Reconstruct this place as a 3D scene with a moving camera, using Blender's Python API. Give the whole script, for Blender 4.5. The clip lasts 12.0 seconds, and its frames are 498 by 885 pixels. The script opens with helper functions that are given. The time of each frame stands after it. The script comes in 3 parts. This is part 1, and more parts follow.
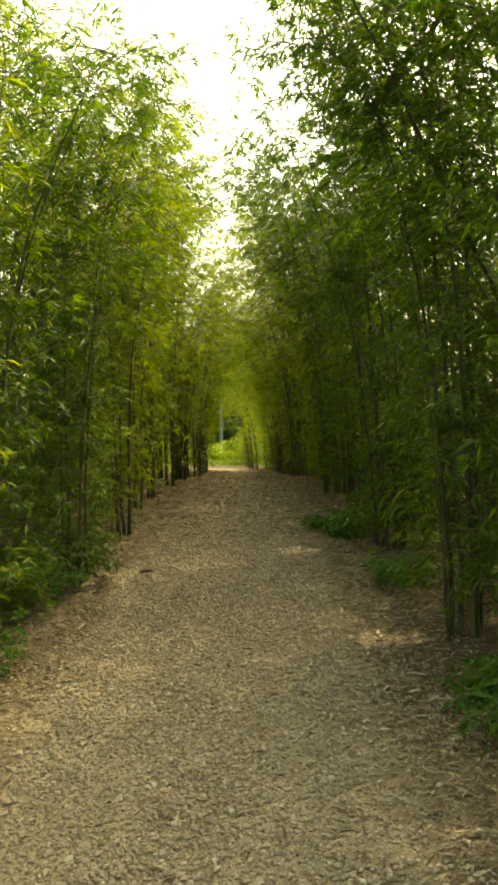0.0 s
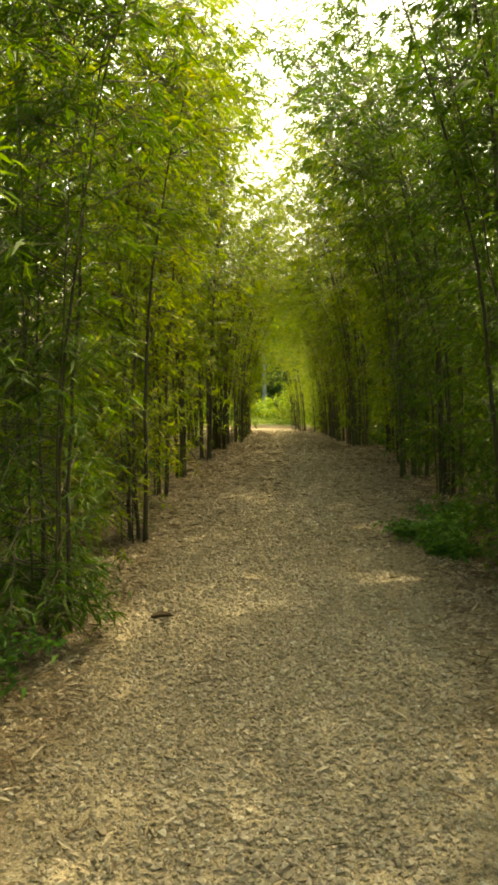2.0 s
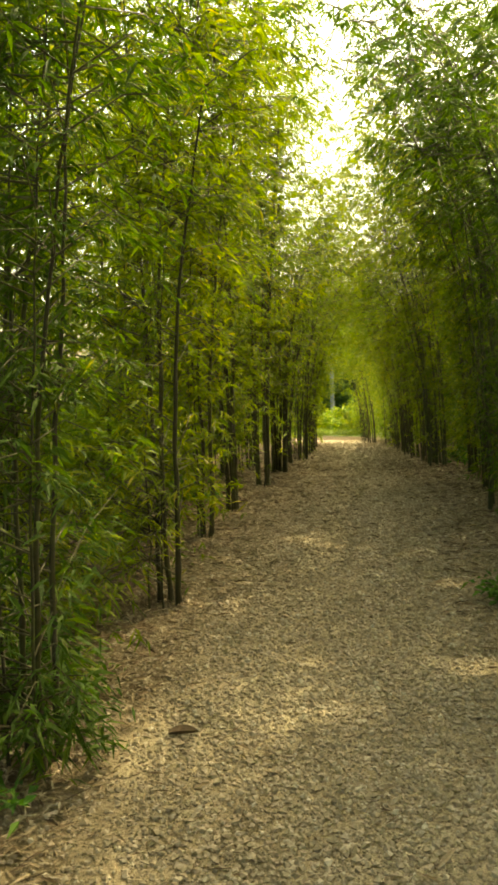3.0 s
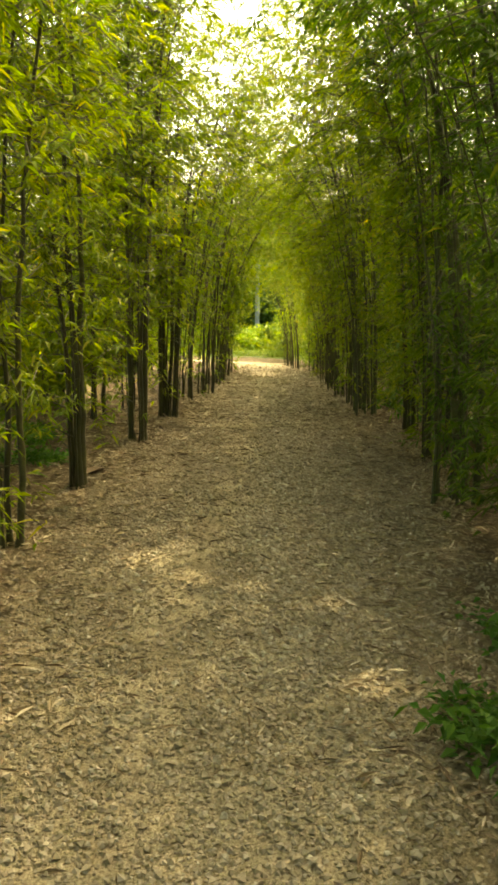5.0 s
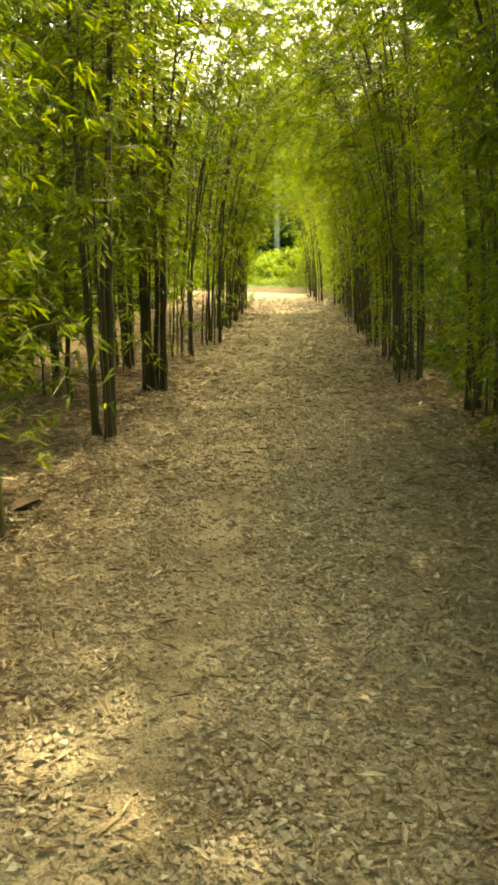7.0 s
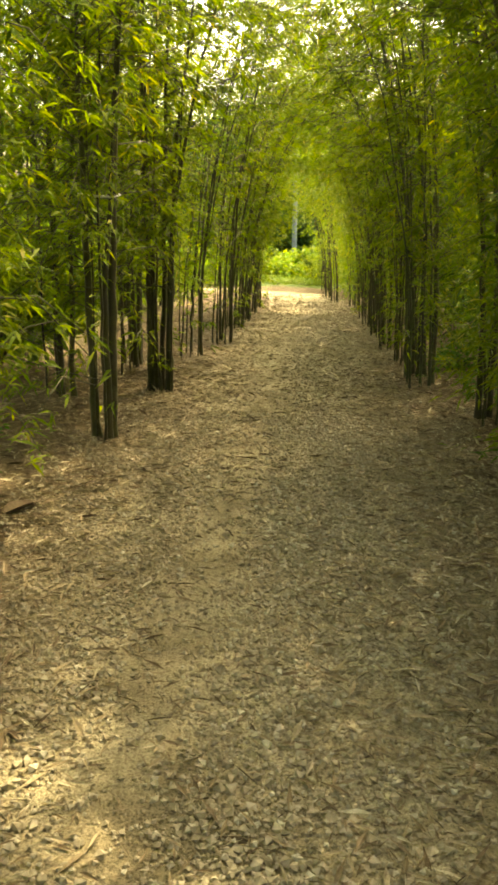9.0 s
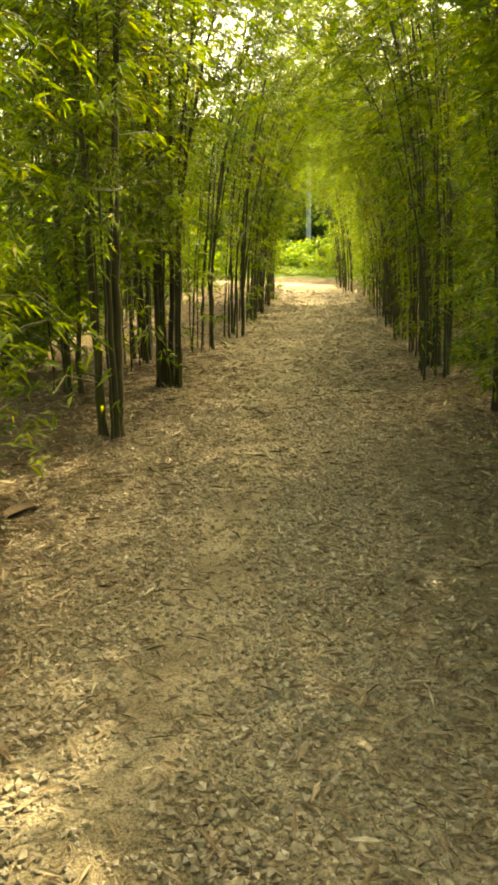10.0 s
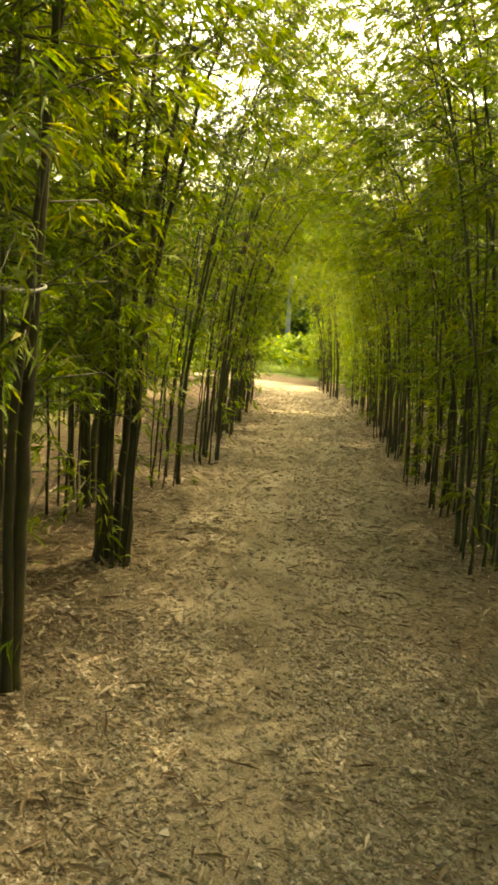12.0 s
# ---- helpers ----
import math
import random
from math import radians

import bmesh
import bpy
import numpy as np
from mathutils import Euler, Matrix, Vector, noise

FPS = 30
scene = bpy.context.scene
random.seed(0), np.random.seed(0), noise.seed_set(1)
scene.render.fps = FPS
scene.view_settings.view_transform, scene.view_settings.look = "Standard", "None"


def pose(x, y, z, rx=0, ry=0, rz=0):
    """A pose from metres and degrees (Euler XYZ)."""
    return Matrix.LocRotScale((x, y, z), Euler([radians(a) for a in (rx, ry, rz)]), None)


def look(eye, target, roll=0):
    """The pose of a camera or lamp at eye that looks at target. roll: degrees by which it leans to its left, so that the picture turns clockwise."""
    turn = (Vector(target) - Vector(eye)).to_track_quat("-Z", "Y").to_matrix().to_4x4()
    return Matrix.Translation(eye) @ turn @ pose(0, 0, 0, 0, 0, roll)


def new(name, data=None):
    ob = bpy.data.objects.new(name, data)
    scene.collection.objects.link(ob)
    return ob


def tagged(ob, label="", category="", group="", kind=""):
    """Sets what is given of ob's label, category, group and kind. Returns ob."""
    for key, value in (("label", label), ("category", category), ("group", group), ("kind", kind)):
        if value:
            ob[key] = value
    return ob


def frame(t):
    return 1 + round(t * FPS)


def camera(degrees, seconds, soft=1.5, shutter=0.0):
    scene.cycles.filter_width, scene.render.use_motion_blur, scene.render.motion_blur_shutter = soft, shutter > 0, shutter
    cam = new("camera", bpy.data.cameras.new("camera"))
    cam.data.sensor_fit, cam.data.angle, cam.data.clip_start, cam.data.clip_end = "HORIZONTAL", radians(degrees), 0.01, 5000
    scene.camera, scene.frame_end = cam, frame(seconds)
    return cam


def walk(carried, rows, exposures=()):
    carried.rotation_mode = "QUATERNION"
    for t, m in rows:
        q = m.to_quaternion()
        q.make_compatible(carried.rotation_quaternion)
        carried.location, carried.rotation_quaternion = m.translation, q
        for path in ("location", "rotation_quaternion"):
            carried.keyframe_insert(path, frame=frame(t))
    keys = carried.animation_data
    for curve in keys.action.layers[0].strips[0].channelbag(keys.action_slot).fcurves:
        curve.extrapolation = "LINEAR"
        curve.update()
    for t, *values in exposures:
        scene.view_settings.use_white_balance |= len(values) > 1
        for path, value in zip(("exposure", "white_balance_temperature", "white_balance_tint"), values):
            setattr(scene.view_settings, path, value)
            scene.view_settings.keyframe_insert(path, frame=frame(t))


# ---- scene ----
cam = camera(33.0, 12.0, soft=3.2)
PATH = [
    (0, (0.771, -2.192, 1.21), (0.625, -0.198, 1.149), -1.6),
    (0.5, (0.641, -1.48, 1.19), (0.441, 0.506, 1.069), -3.1),
    (1, (0.511, -0.845, 1.224), (0.261, 1.135, 1.092), -2.5),
    (1.5, (0.395, -0.21, 1.239), (0.121, 1.763, 1.057), -1.9),
    (2, (0.396, 0.513, 1.298), (0.151, 2.491, 1.127), -1.0),
    (2.5, (0.332, 1.188, 1.374), (0.012, 3.159, 1.265), -0.3),
    (3, (0.34, 1.868, 1.401), (-0.069, 3.82, 1.251), -2.3),
    (3.5, (0.298, 2.554, 1.448), (-0.09, 4.504, 1.235), -1.9),
    (3.7, (0.294, 2.814, 1.445), (-0.043, 4.772, 1.214), -2.5),
    (5.3, (0.378, 4.936, 1.529), (0.138, 6.88, 1.125), 0.8),
    (5.5, (0.382, 5.191, 1.514), (0.087, 7.12, 1.074), 0.4),
    (6, (0.336, 5.896, 1.533), (0.044, 7.791, 0.965), -2.1),
    (6.5, (0.286, 6.486, 1.59), (-0.024, 8.387, 1.051), -0.9),
    (7, (0.195, 6.887, 1.623), (-0.096, 8.789, 1.077), -0.7),
    (7.5, (0.207, 7.009, 1.637), (-0.098, 8.908, 1.088), 0.5),
    (9.5, (0.271, 7.068, 1.631), (-0.07, 8.96, 1.078), -0.1),
    (10, (0.284, 7.201, 1.625), (-0.082, 9.083, 1.056), -0.8),
    (10.5, (0.162, 7.596, 1.611), (-0.197, 9.475, 1.028), -0.3),
    (11, (0.036, 8.072, 1.614), (-0.269, 9.989, 1.133), -0.9),
    (11.5, (-0.104, 8.847, 1.687), (-0.399, 10.778, 1.254), 0.2),
    (12, (-0.29, 9.491, 1.758), (-0.578, 11.432, 1.374), 4.0),
]
walk(cam, [(t, look(eye, target, roll)) for t, eye, target, roll in PATH], [(0, 2.55, 11300, -6), (2.5, 2.8, 11400, -6), (3.5, 2.8, 12400, -6), (5.5, 3.40, 11600, -4), (6, 3.60, 11300, -4), (7, 3.45, 11500, -4), (9.5, 3.4, 11700, -3), (10.5, 3.45, 11400, -4), (11, 3.3, 11500, -3), (12, 3.1, 11900, 0)])

# ---- world, sun ----
SUN = Vector((0.33, 0.48, 0.80)).normalized()  # towards the sun
world = bpy.data.worlds.new("sky")
scene.world = world
world.use_nodes = True
wn = world.node_tree.nodes
sky = wn.new("ShaderNodeTexSky")
sky.sky_type = "NISHITA"
sky.sun_disc = False
sky.sun_elevation = math.asin(SUN.z)
sky.sun_rotation = math.atan2(SUN.x, SUN.y)
sky.air_density, sky.dust_density, sky.ozone_density = 1.0, 6.0, 0.6
world.node_tree.links.new(sky.outputs[0], wn["Background"].inputs[0])
wn["Background"].inputs[1].default_value = 0.15
lamp = bpy.data.lights.new("sun", "SUN")
lamp.energy, lamp.angle, lamp.color = 1.35, radians(0.8), (1.0, 0.95, 0.85)
new("sun", lamp).matrix_world = look(SUN * 60, (0, 0, 0))

rng = np.random.default_rng(7)

# ---- plan: the path's profile and centre line ----
PROFILE_Y = [-40, -6, -2, 3, 5, 6.4, 8.8, 12, 14, 16.5, 22, 29, 42, 60, 900]
PROFILE_Z = [-1.0, -0.75, -0.58, -0.35, -0.23, -0.17, -0.01, 0.0, 0.0, -0.15, -0.42, -0.76, -1.2, -1.3, -1.3]
CENTRE_Y = [-40, -3, 3, 8, 12, 15, 20, 25, 29, 30.5, 31.5, 33, 60]
CENTRE_X = [2.6, 0.5, 0.1, -0.22, -0.4, -0.75, -1.15, -1.55, -2.2, -3.0, -5.0, -12.0, -60.0]


def centre(y):
    return np.interp(y, CENTRE_Y, CENTRE_X)


def ground_z(x, y):
    x, y = np.asarray(x, float), np.asarray(y, float)
    z = np.interp(y, PROFILE_Y, PROFILE_Z)
    d = np.abs(x - centre(y))
    bumps = 0.012 * np.sin(3.1 * x + 1.7 * y) + 0.010 * np.sin(5.3 * y - 2.2 * x + 1) + 0.007 * np.sin(9.7 * x + 8.1 * y)
    near = np.clip(1 - (np.abs(x) - 30) / 60, 0, 1)
    return z + near * bumps * (0.35 + np.clip(d - 0.9, 0, 1.5)) + 0.05 * np.clip(d - 1.5, 0, 2.0) * near


# ---- materials ----
def material(name):
    m = bpy.data.materials.new(name)
    m.use_nodes = True
    return m, m.node_tree.nodes, m.node_tree.links, m.node_tree.nodes["Principled BSDF"]


def ramp(nodes, stops):
    r = nodes.new("ShaderNodeValToRGB")
    e = r.color_ramp.elements
    while len(e) < len(stops):
        e.new(0.5)
    for el, (p, c) in zip(e, stops):
        el.position, el.color = p, (*c, 1)
    return r


def noise_tex(nodes, links, scale, detail=4, rough=0.55):
    co = nodes.new("ShaderNodeNewGeometry")
    n = nodes.new("ShaderNodeTexNoise")
    n.inputs["Scale"].default_value, n.inputs["Detail"].default_value, n.inputs["Roughness"].default_value = scale, detail, rough
    links.new(co.outputs["Position"], n.inputs["Vector"])
    return n


def mix_rgb(nodes, links, fac, a, b, mode="MIX"):
    m = nodes.new("ShaderNodeMix")
    m.data_type, m.blend_type = "RGBA", mode
    for sock, v in ((m.inputs[0], fac), (m.inputs[6], a), (m.inputs[7], b)):
        if isinstance(v, (int, float)):
            sock.default_value = v
        elif isinstance(v, tuple):
            sock.default_value = (*v, 1)
        else:
            links.new(v, sock)
    return m.outputs[2]


def bump(nodes, links, height, strength, dist, bsdf):
    b = nodes.new("ShaderNodeBump")
    b.inputs["Strength"].default_value, b.inputs["Distance"].default_value = strength, dist
    links.new(height, b.inputs["Height"])
    links.new(b.outputs[0], bsdf.inputs["Normal"])


def leaf_material(name, stops, glow, mixed=0.45, rough=0.6):
    """A thin leaf: glossy green above, light shining through it."""
    m, n, l, p = material(name)
    geo = n.new("ShaderNodeNewGeometry")
    r = ramp(n, stops)
    l.new(geo.outputs["Random Per Island"], r.inputs[0])
    patches = noise_tex(n, l, 0.9, 2)
    tone = ramp(n, [(0.3, (0.75, 0.85, 0.8)), (0.7, (1.25, 1.12, 1.0))])
    l.new(patches.outputs[0], tone.inputs[0])
    col = mix_rgb(n, l, 1.0, r.outputs[0], tone.outputs[0], "MULTIPLY")
    l.new(col, p.inputs["Base Color"])
    p.inputs["Roughness"].default_value = rough
    p.inputs["Specular IOR Level"].default_value = 0.22
    tr = n.new("ShaderNodeBsdfTranslucent")
    l.new(mix_rgb(n, l, 1.0, col, glow, "MULTIPLY"), tr.inputs[0])
    mx = n.new("ShaderNodeMixShader")
    mx.inputs[0].default_value = mixed
    l.new(p.outputs[0], mx.inputs[1])
    l.new(tr.outputs[0], mx.inputs[2])
    l.new(mx.outputs[0], n["Material Output"].inputs[0])
    return m


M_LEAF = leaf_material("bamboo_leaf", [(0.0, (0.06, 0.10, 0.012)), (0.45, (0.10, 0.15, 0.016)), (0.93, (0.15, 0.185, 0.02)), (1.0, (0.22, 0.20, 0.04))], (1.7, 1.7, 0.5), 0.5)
# darker copy of bamboo_leaf, with the right side's shade put into its colour
M_LEAF_SHADE = leaf_material("bamboo_leaf_shade", [(0.0, (0.028, 0.06, 0.009)), (0.5, (0.046, 0.092, 0.012)), (0.95, (0.075, 0.12, 0.016)), (1.0, (0.15, 0.15, 0.04))], (1.7, 1.75, 0.6), 0.45)
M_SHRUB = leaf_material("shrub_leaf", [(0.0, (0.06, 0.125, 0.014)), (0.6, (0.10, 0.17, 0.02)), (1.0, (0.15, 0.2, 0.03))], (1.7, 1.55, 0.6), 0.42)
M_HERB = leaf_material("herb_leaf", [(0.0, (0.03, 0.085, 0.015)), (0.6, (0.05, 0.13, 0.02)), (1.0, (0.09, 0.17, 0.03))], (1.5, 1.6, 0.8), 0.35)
M_TREE = leaf_material("tree_leaf", [(0.0, (0.025, 0.06, 0.014)), (0.6, (0.045, 0.095, 0.02)), (1.0, (0.08, 0.13, 0.03))], (1.5, 1.6, 0.9), 0.35)


def culm_material(name, low, high):
    m, n, l, p = material(name)
    info = n.new("ShaderNodeObjectInfo")
    r = ramp(n, [(0.0, low), (1.0, high)])
    l.new(info.outputs["Random"], r.inputs[0])
    dirt = noise_tex(n, l, 7, 5)
    dr = ramp(n, [(0.42, (0, 0, 0)), (0.62, (1, 1, 1))])
    l.new(dirt.outputs[0], dr.inputs[0])
    col = mix_rgb(n, l, dr.outputs[0], r.outputs[0], (0.05, 0.042, 0.024))
    fine = noise_tex(n, l, 60, 3)
    col = mix_rgb(n, l, 0.5, col, mix_rgb(n, l, 1.0, col, fine.outputs[0], "MULTIPLY"))
    l.new(col, p.inputs["Base Color"])
    p.inputs["Roughness"].default_value = 0.62
    p.inputs["Specular IOR Level"].default_value = 0.25
    bump(n, l, fine.outputs[0], 0.3, 0.004, p)
    return m


M_CULM = culm_material("bamboo_culm", (0.04, 0.039, 0.012), (0.085, 0.082, 0.026))
M_CULM_PALE = culm_material("bamboo_culm_pale", (0.045, 0.06, 0.02), (0.12, 0.135, 0.05))
M_TWIG = culm_material("bamboo_twig", (0.07, 0.075, 0.03), (0.12, 0.11, 0.05))
M_BARK = culm_material("bark", (0.09, 0.075, 0.055), (0.15, 0.12, 0.09))


def ground_material():
    m, n, l, p = material("forest_ground")
    at = n.new("ShaderNodeAttribute")
    at.attribute_name = "across"
    wob = noise_tex(n, l, 1.3, 5)
    ma = n.new("ShaderNodeMath")
    ma.operation = "MULTIPLY_ADD"
    l.new(wob.outputs[0], ma.inputs[0])
    ma.inputs[1].default_value = 1.0
    l.new(at.outputs["Fac"], ma.inputs[2])
    # across + noise: path within about 1 m, litter to 3 m, then low green
    mr = n.new("ShaderNodeMapRange")
    mr.inputs[1].default_value, mr.inputs[2].default_value = 1.25, 1.85
    l.new(ma.outputs[0], mr.inputs[0])
    far = n.new("ShaderNodeMapRange")
    far.inputs[1].default_value, far.inputs[2].default_value = 3.2, 4.6
    l.new(ma.outputs[0], far.inputs[0])
    blot = noise_tex(n, l, 2.2, 6, 0.6)
    dust = ramp(n, [(0.3, (0.19, 0.15, 0.092)), (0.5, (0.31, 0.255, 0.165)), (0.72, (0.40, 0.34, 0.23))])
    l.new(blot.outputs[0], dust.inputs[0])
    grit = noise_tex(n, l, 95, 4, 0.7)
    gr = ramp(n, [(0.34, (0.3, 0.29, 0.27)), (0.5, (0.95, 0.95, 0.95)), (0.72, (1.35, 1.35, 1.35))])
    l.new(grit.outputs[0], gr.inputs[0])
    path = mix_rgb(n, l, 0.85, dust.outputs[0], gr.outputs[0], "MULTIPLY")
    lit = noise_tex(n, l, 26, 5, 0.7)
    litter = ramp(n, [(0.3, (0.045, 0.031, 0.019)), (0.5, (0.115, 0.083, 0.048)), (0.72, (0.2, 0.15, 0.09))])
    l.new(lit.outputs[0], litter.inputs[0])
    gree = noise_tex(n, l, 9, 5, 0.7)
    green = ramp(n, [(0.3, (0.03, 0.05, 0.012)), (0.55, (0.07, 0.105, 0.02)), (0.8, (0.13, 0.15, 0.04))])
    l.new(gree.outputs[0], green.inputs[0])
    a = mix_rgb(n, l, mr.outputs[0], path, litter.outputs[0])
    b = mix_rgb(n, l, far.outputs[0], a, green.outputs[0])
    l.new(b, p.inputs["Base Color"])
    p.inputs["Roughness"].default_value = 0.95
    p.inputs["Specular IOR Level"].default_value = 0.15
    hs = n.new("ShaderNodeMath")
    hs.operation = "ADD"
    l.new(grit.outputs[0], hs.inputs[0])
    l.new(lit.outputs[0], hs.inputs[1])
    bump(n, l, hs.outputs[0], 0.9, 0.02, p)
    return m


def island_material(name, stops, rough=0.9, grain=40):
    m, n, l, p = material(name)
    geo = n.new("ShaderNodeNewGeometry")
    r = ramp(n, stops)
    l.new(geo.outputs["Random Per Island"], r.inputs[0])
    g = noise_tex(n, l, grain, 4, 0.65)
    gr = ramp(n, [(0.3, (0.65, 0.64, 0.6)), (0.7, (1.2, 1.2, 1.2))])
    l.new(g.outputs[0], gr.inputs[0])
    l.new(mix_rgb(n, l, 1.0, r.outputs[0], gr.outputs[0], "MULTIPLY"), p.inputs["Base Color"])
    p.inputs["Roughness"].default_value = rough
    p.inputs["Specular IOR Level"].default_value = 0.25
    bump(n, l, g.outputs[0], 0.4, 0.004, p)
    return m


M_GROUND = ground_material()
M_STONE = island_material("crushed_stone", [(0.0, (0.22, 0.18, 0.123)), (0.5, (0.275, 0.23, 0.163)), (0.95, (0.33, 0.285, 0.21)), (1.0, (0.42, 0.385, 0.3))])
M_LITTER = island_material("dry_leaf", [(0.0, (0.085, 0.055, 0.03)), (0.4, (0.18, 0.128, 0.075)), (0.85, (0.28, 0.22, 0.14)), (1.0, (0.45, 0.39, 0.28))], 0.75, 60)
M_SHEATH = island_material("dry_sheath", [(0.0, (0.075, 0.052, 0.03)), (1.0, (0.11, 0.075, 0.045))], 0.8, 50)
M_POLE = island_material("pole_concrete", [(0.0, (0.13, 0.15, 0.155)), (1.0, (0.15, 0.17, 0.175))], 0.85, 6)
M_CORD = island_material("pale_cord", [(0.0, (0.34, 0.34, 0.29)), (1.0, (0.42, 0.41, 0.36))], 0.7, 90)


# ---- mesh helpers ----
def quads(name, verts, faces, mat, smooth=False):
    """A mesh from arrays: verts (n, 3), faces (m, corners)."""
    me = bpy.data.meshes.new(name)
    verts, faces = np.asarray(verts, np.float32), np.asarray(faces, np.int32)
    k = faces.shape[1]
    me.vertices.add(len(verts))
    me.vertices.foreach_set("co", verts.ravel())
    me.loops.add(faces.size)
    me.loops.foreach_set("vertex_index", faces.ravel())
    me.polygons.add(len(faces))
    me.polygons.foreach_set("loop_start", np.arange(0, faces.size, k, dtype=np.int32))
    me.polygons.foreach_set("use_smooth", np.full(len(faces), smooth))
    me.materials.append(mat)
    me.update(calc_edges=True)
    return me


def part(name, me, parent, label="", kind=""):
    ob = new(name, me)
    ob.parent = parent
    return tagged(ob, label, "", "", kind)


def unit(v):
    return v / np.maximum(np.linalg.norm(v, axis=1, keepdims=True), 1e-9)


def leaf_arrays(base, way, length, width, droop=0.18, rng=rng):
    """Lance-shaped leaves, each a folded kite: base, two flanks, tip."""
    n = len(base)
    up = np.array([0, 0, 1.0]) + rng.normal(0, 0.45, (n, 3))
    side = unit(np.cross(way, up))
    l, w = length[:, None], width[:, None]
    z = np.array([0, 0, 1.0])
    v = np.empty((n, 4, 3))
    v[:, 0] = base
    v[:, 1] = base + way * l * 0.42 + side * w * 0.5
    v[:, 2] = base + way * l - z * l * droop
    v[:, 3] = base + way * l * 0.42 - side * w * 0.5
    v[:, 1::2] += (unit(np.cross(side, way)) * w * 0.12)[:, None]
    return v.reshape(-1, 3), np.arange(n * 4).reshape(n, 4)


def tube(points, radii, sides=7):
    """A tapered tube along points, capped."""
    points, radii = np.asarray(points, float), np.asarray(radii, float)
    tan = unit(np.gradient(points, axis=0))
    a = unit(np.cross(tan, np.array([[0.31, 0.95, 0.02]])))
    b = np.cross(tan, a)
    ang = np.linspace(0, 2 * np.pi, sides, endpoint=False)
    ring = a[:, None] * np.cos(ang)[None, :, None] + b[:, None] * np.sin(ang)[None, :, None]
    v = (points[:, None] + ring * radii[:, None, None]).reshape(-1, 3)
    i = np.arange(len(points) - 1)[:, None] * sides
    j = np.arange(sides)[None]
    k = (j + 1) % sides
    f = np.stack([i + j, i + k, i + sides + k, i + sides + j], -1).reshape(-1, 4)
    return v, f


def join(pieces):
    vs, fs, o = [], [], 0
    for v, f in pieces:
        vs.append(v)
        fs.append(f + o)
        o += len(v)
    return np.concatenate(vs), np.concatenate(fs)


# ---- ground ----
def spread(lo, hi, step, reach):
    inner = np.arange(lo, hi + step / 2, step)
    out = np.geomspace(step * 1.5, reach, 26)
    return np.concatenate([lo - out[::-1], inner, hi + out])


gx, gy = spread(-5, 5, 0.125, 900), spread(-6, 46, 0.16, 900)
X, Y = np.meshgrid(gx, gy)
gv = np.stack([X, Y, ground_z(X, Y)], -1).reshape(-1, 3)
nx = len(gx)
i = np.arange(len(gy) - 1)[:, None] * nx + np.arange(nx - 1)[None]
gf = np.stack([i, i + 1, i + nx + 1, i + nx], -1).reshape(-1, 4)
gm = quads("ground", gv, gf, M_GROUND, True)
gm.attributes.new("across", "FLOAT", "POINT").data.foreach_set("value", np.abs(gv[:, 0] - centre(gv[:, 1])).astype(np.float32))
tagged(new("ground", gm), "dusty gravel path between strips of brown leaf litter", "ground", "", "structure")


# ---- canopy gaps: where the sun reaches the ground (x, y, half width, half depth) ----
GAPS = [(-0.82, 8.98, 0.17, 0.09), (-0.58, 8.82, 0.2, 0.07), (-0.33, 8.72, 0.15, 0.05), (-0.15, 8.68, 0.12, 0.05), (0.5, 7.8, 0.16, 0.12), (1.3, 3.55, 0.25, 0.14), (0.66, 6.4, 0.2, 0.1), (-0.33, 6.5, 0.2, 0.07),
        (-2.7, 15.6, 0.35, 0.25), (-2.5, 17.2, 0.5, 0.3), (-4.6, 16.5, 0.6, 3.0), (-2.8, 29.6, 1.3, 0.7), (-4.6, 32.6, 1.8, 1.2), (-0.5, 20.6, 0.2, 0.12), (-1.5, 24.2, 0.6, 0.2)]


def kept(p, inside=True):
    """Which leaves stay: none in the walkers' way, none in the canopy's gaps."""
    x, y, z = p.T
    g = np.interp(y, PROFILE_Y, PROFILE_Z)
    h = z - g
    d = x - centre(y) - 0.12
    wob = 0.18 * np.sin(2.3 * y + 1.1 * np.sign(d)) + 0.14 * np.sin(5.9 * y + 2 * h)
    arch = (d / (np.interp(y, [6, 14, 20, 24, 30], [1.22, 1.12, 0.95, 0.78, 0.62]) + wob * np.interp(y, [18, 26], [1, 0.5]))) ** 2 + (h / (np.interp(y, [5, 12, 20, 26, 34], [3.5, 3.0, 2.3, 2.0, 1.9]) + wob * np.interp(y, [18, 26], [1, 0.5]))) ** 2
    ok = arch > 1
    slit = np.interp(y, [-5, 1, 3, 5, 8, 40], [0.2, 0.3, 0.34, 0.18, 0.0, 0.0])
    spray = np.sin(4.1 * x + 2.3 * z) + np.sin(5.3 * y - 3.7 * z + 1.0) > 1.15
    ok &= ~((h > 3.0) & (slit > 0.02) & ~spray & (np.abs(d + 0.15 - 0.12 * np.sin(1.3 * y)) < slit * (0.6 + 0.25 * (h - 3))))
    ok &= h > 0.05
    lx, ly = x - SUN.x / SUN.z * h, y - SUN.y / SUN.z * h
    for cx, cy, a, b in GAPS:
        wav = 1 + 0.35 * np.sin(9 * lx + 5 * ly)
        ok &= ((lx - cx) / a) ** 2 + ((ly - cy) / b) ** 2 > wav
    return ok


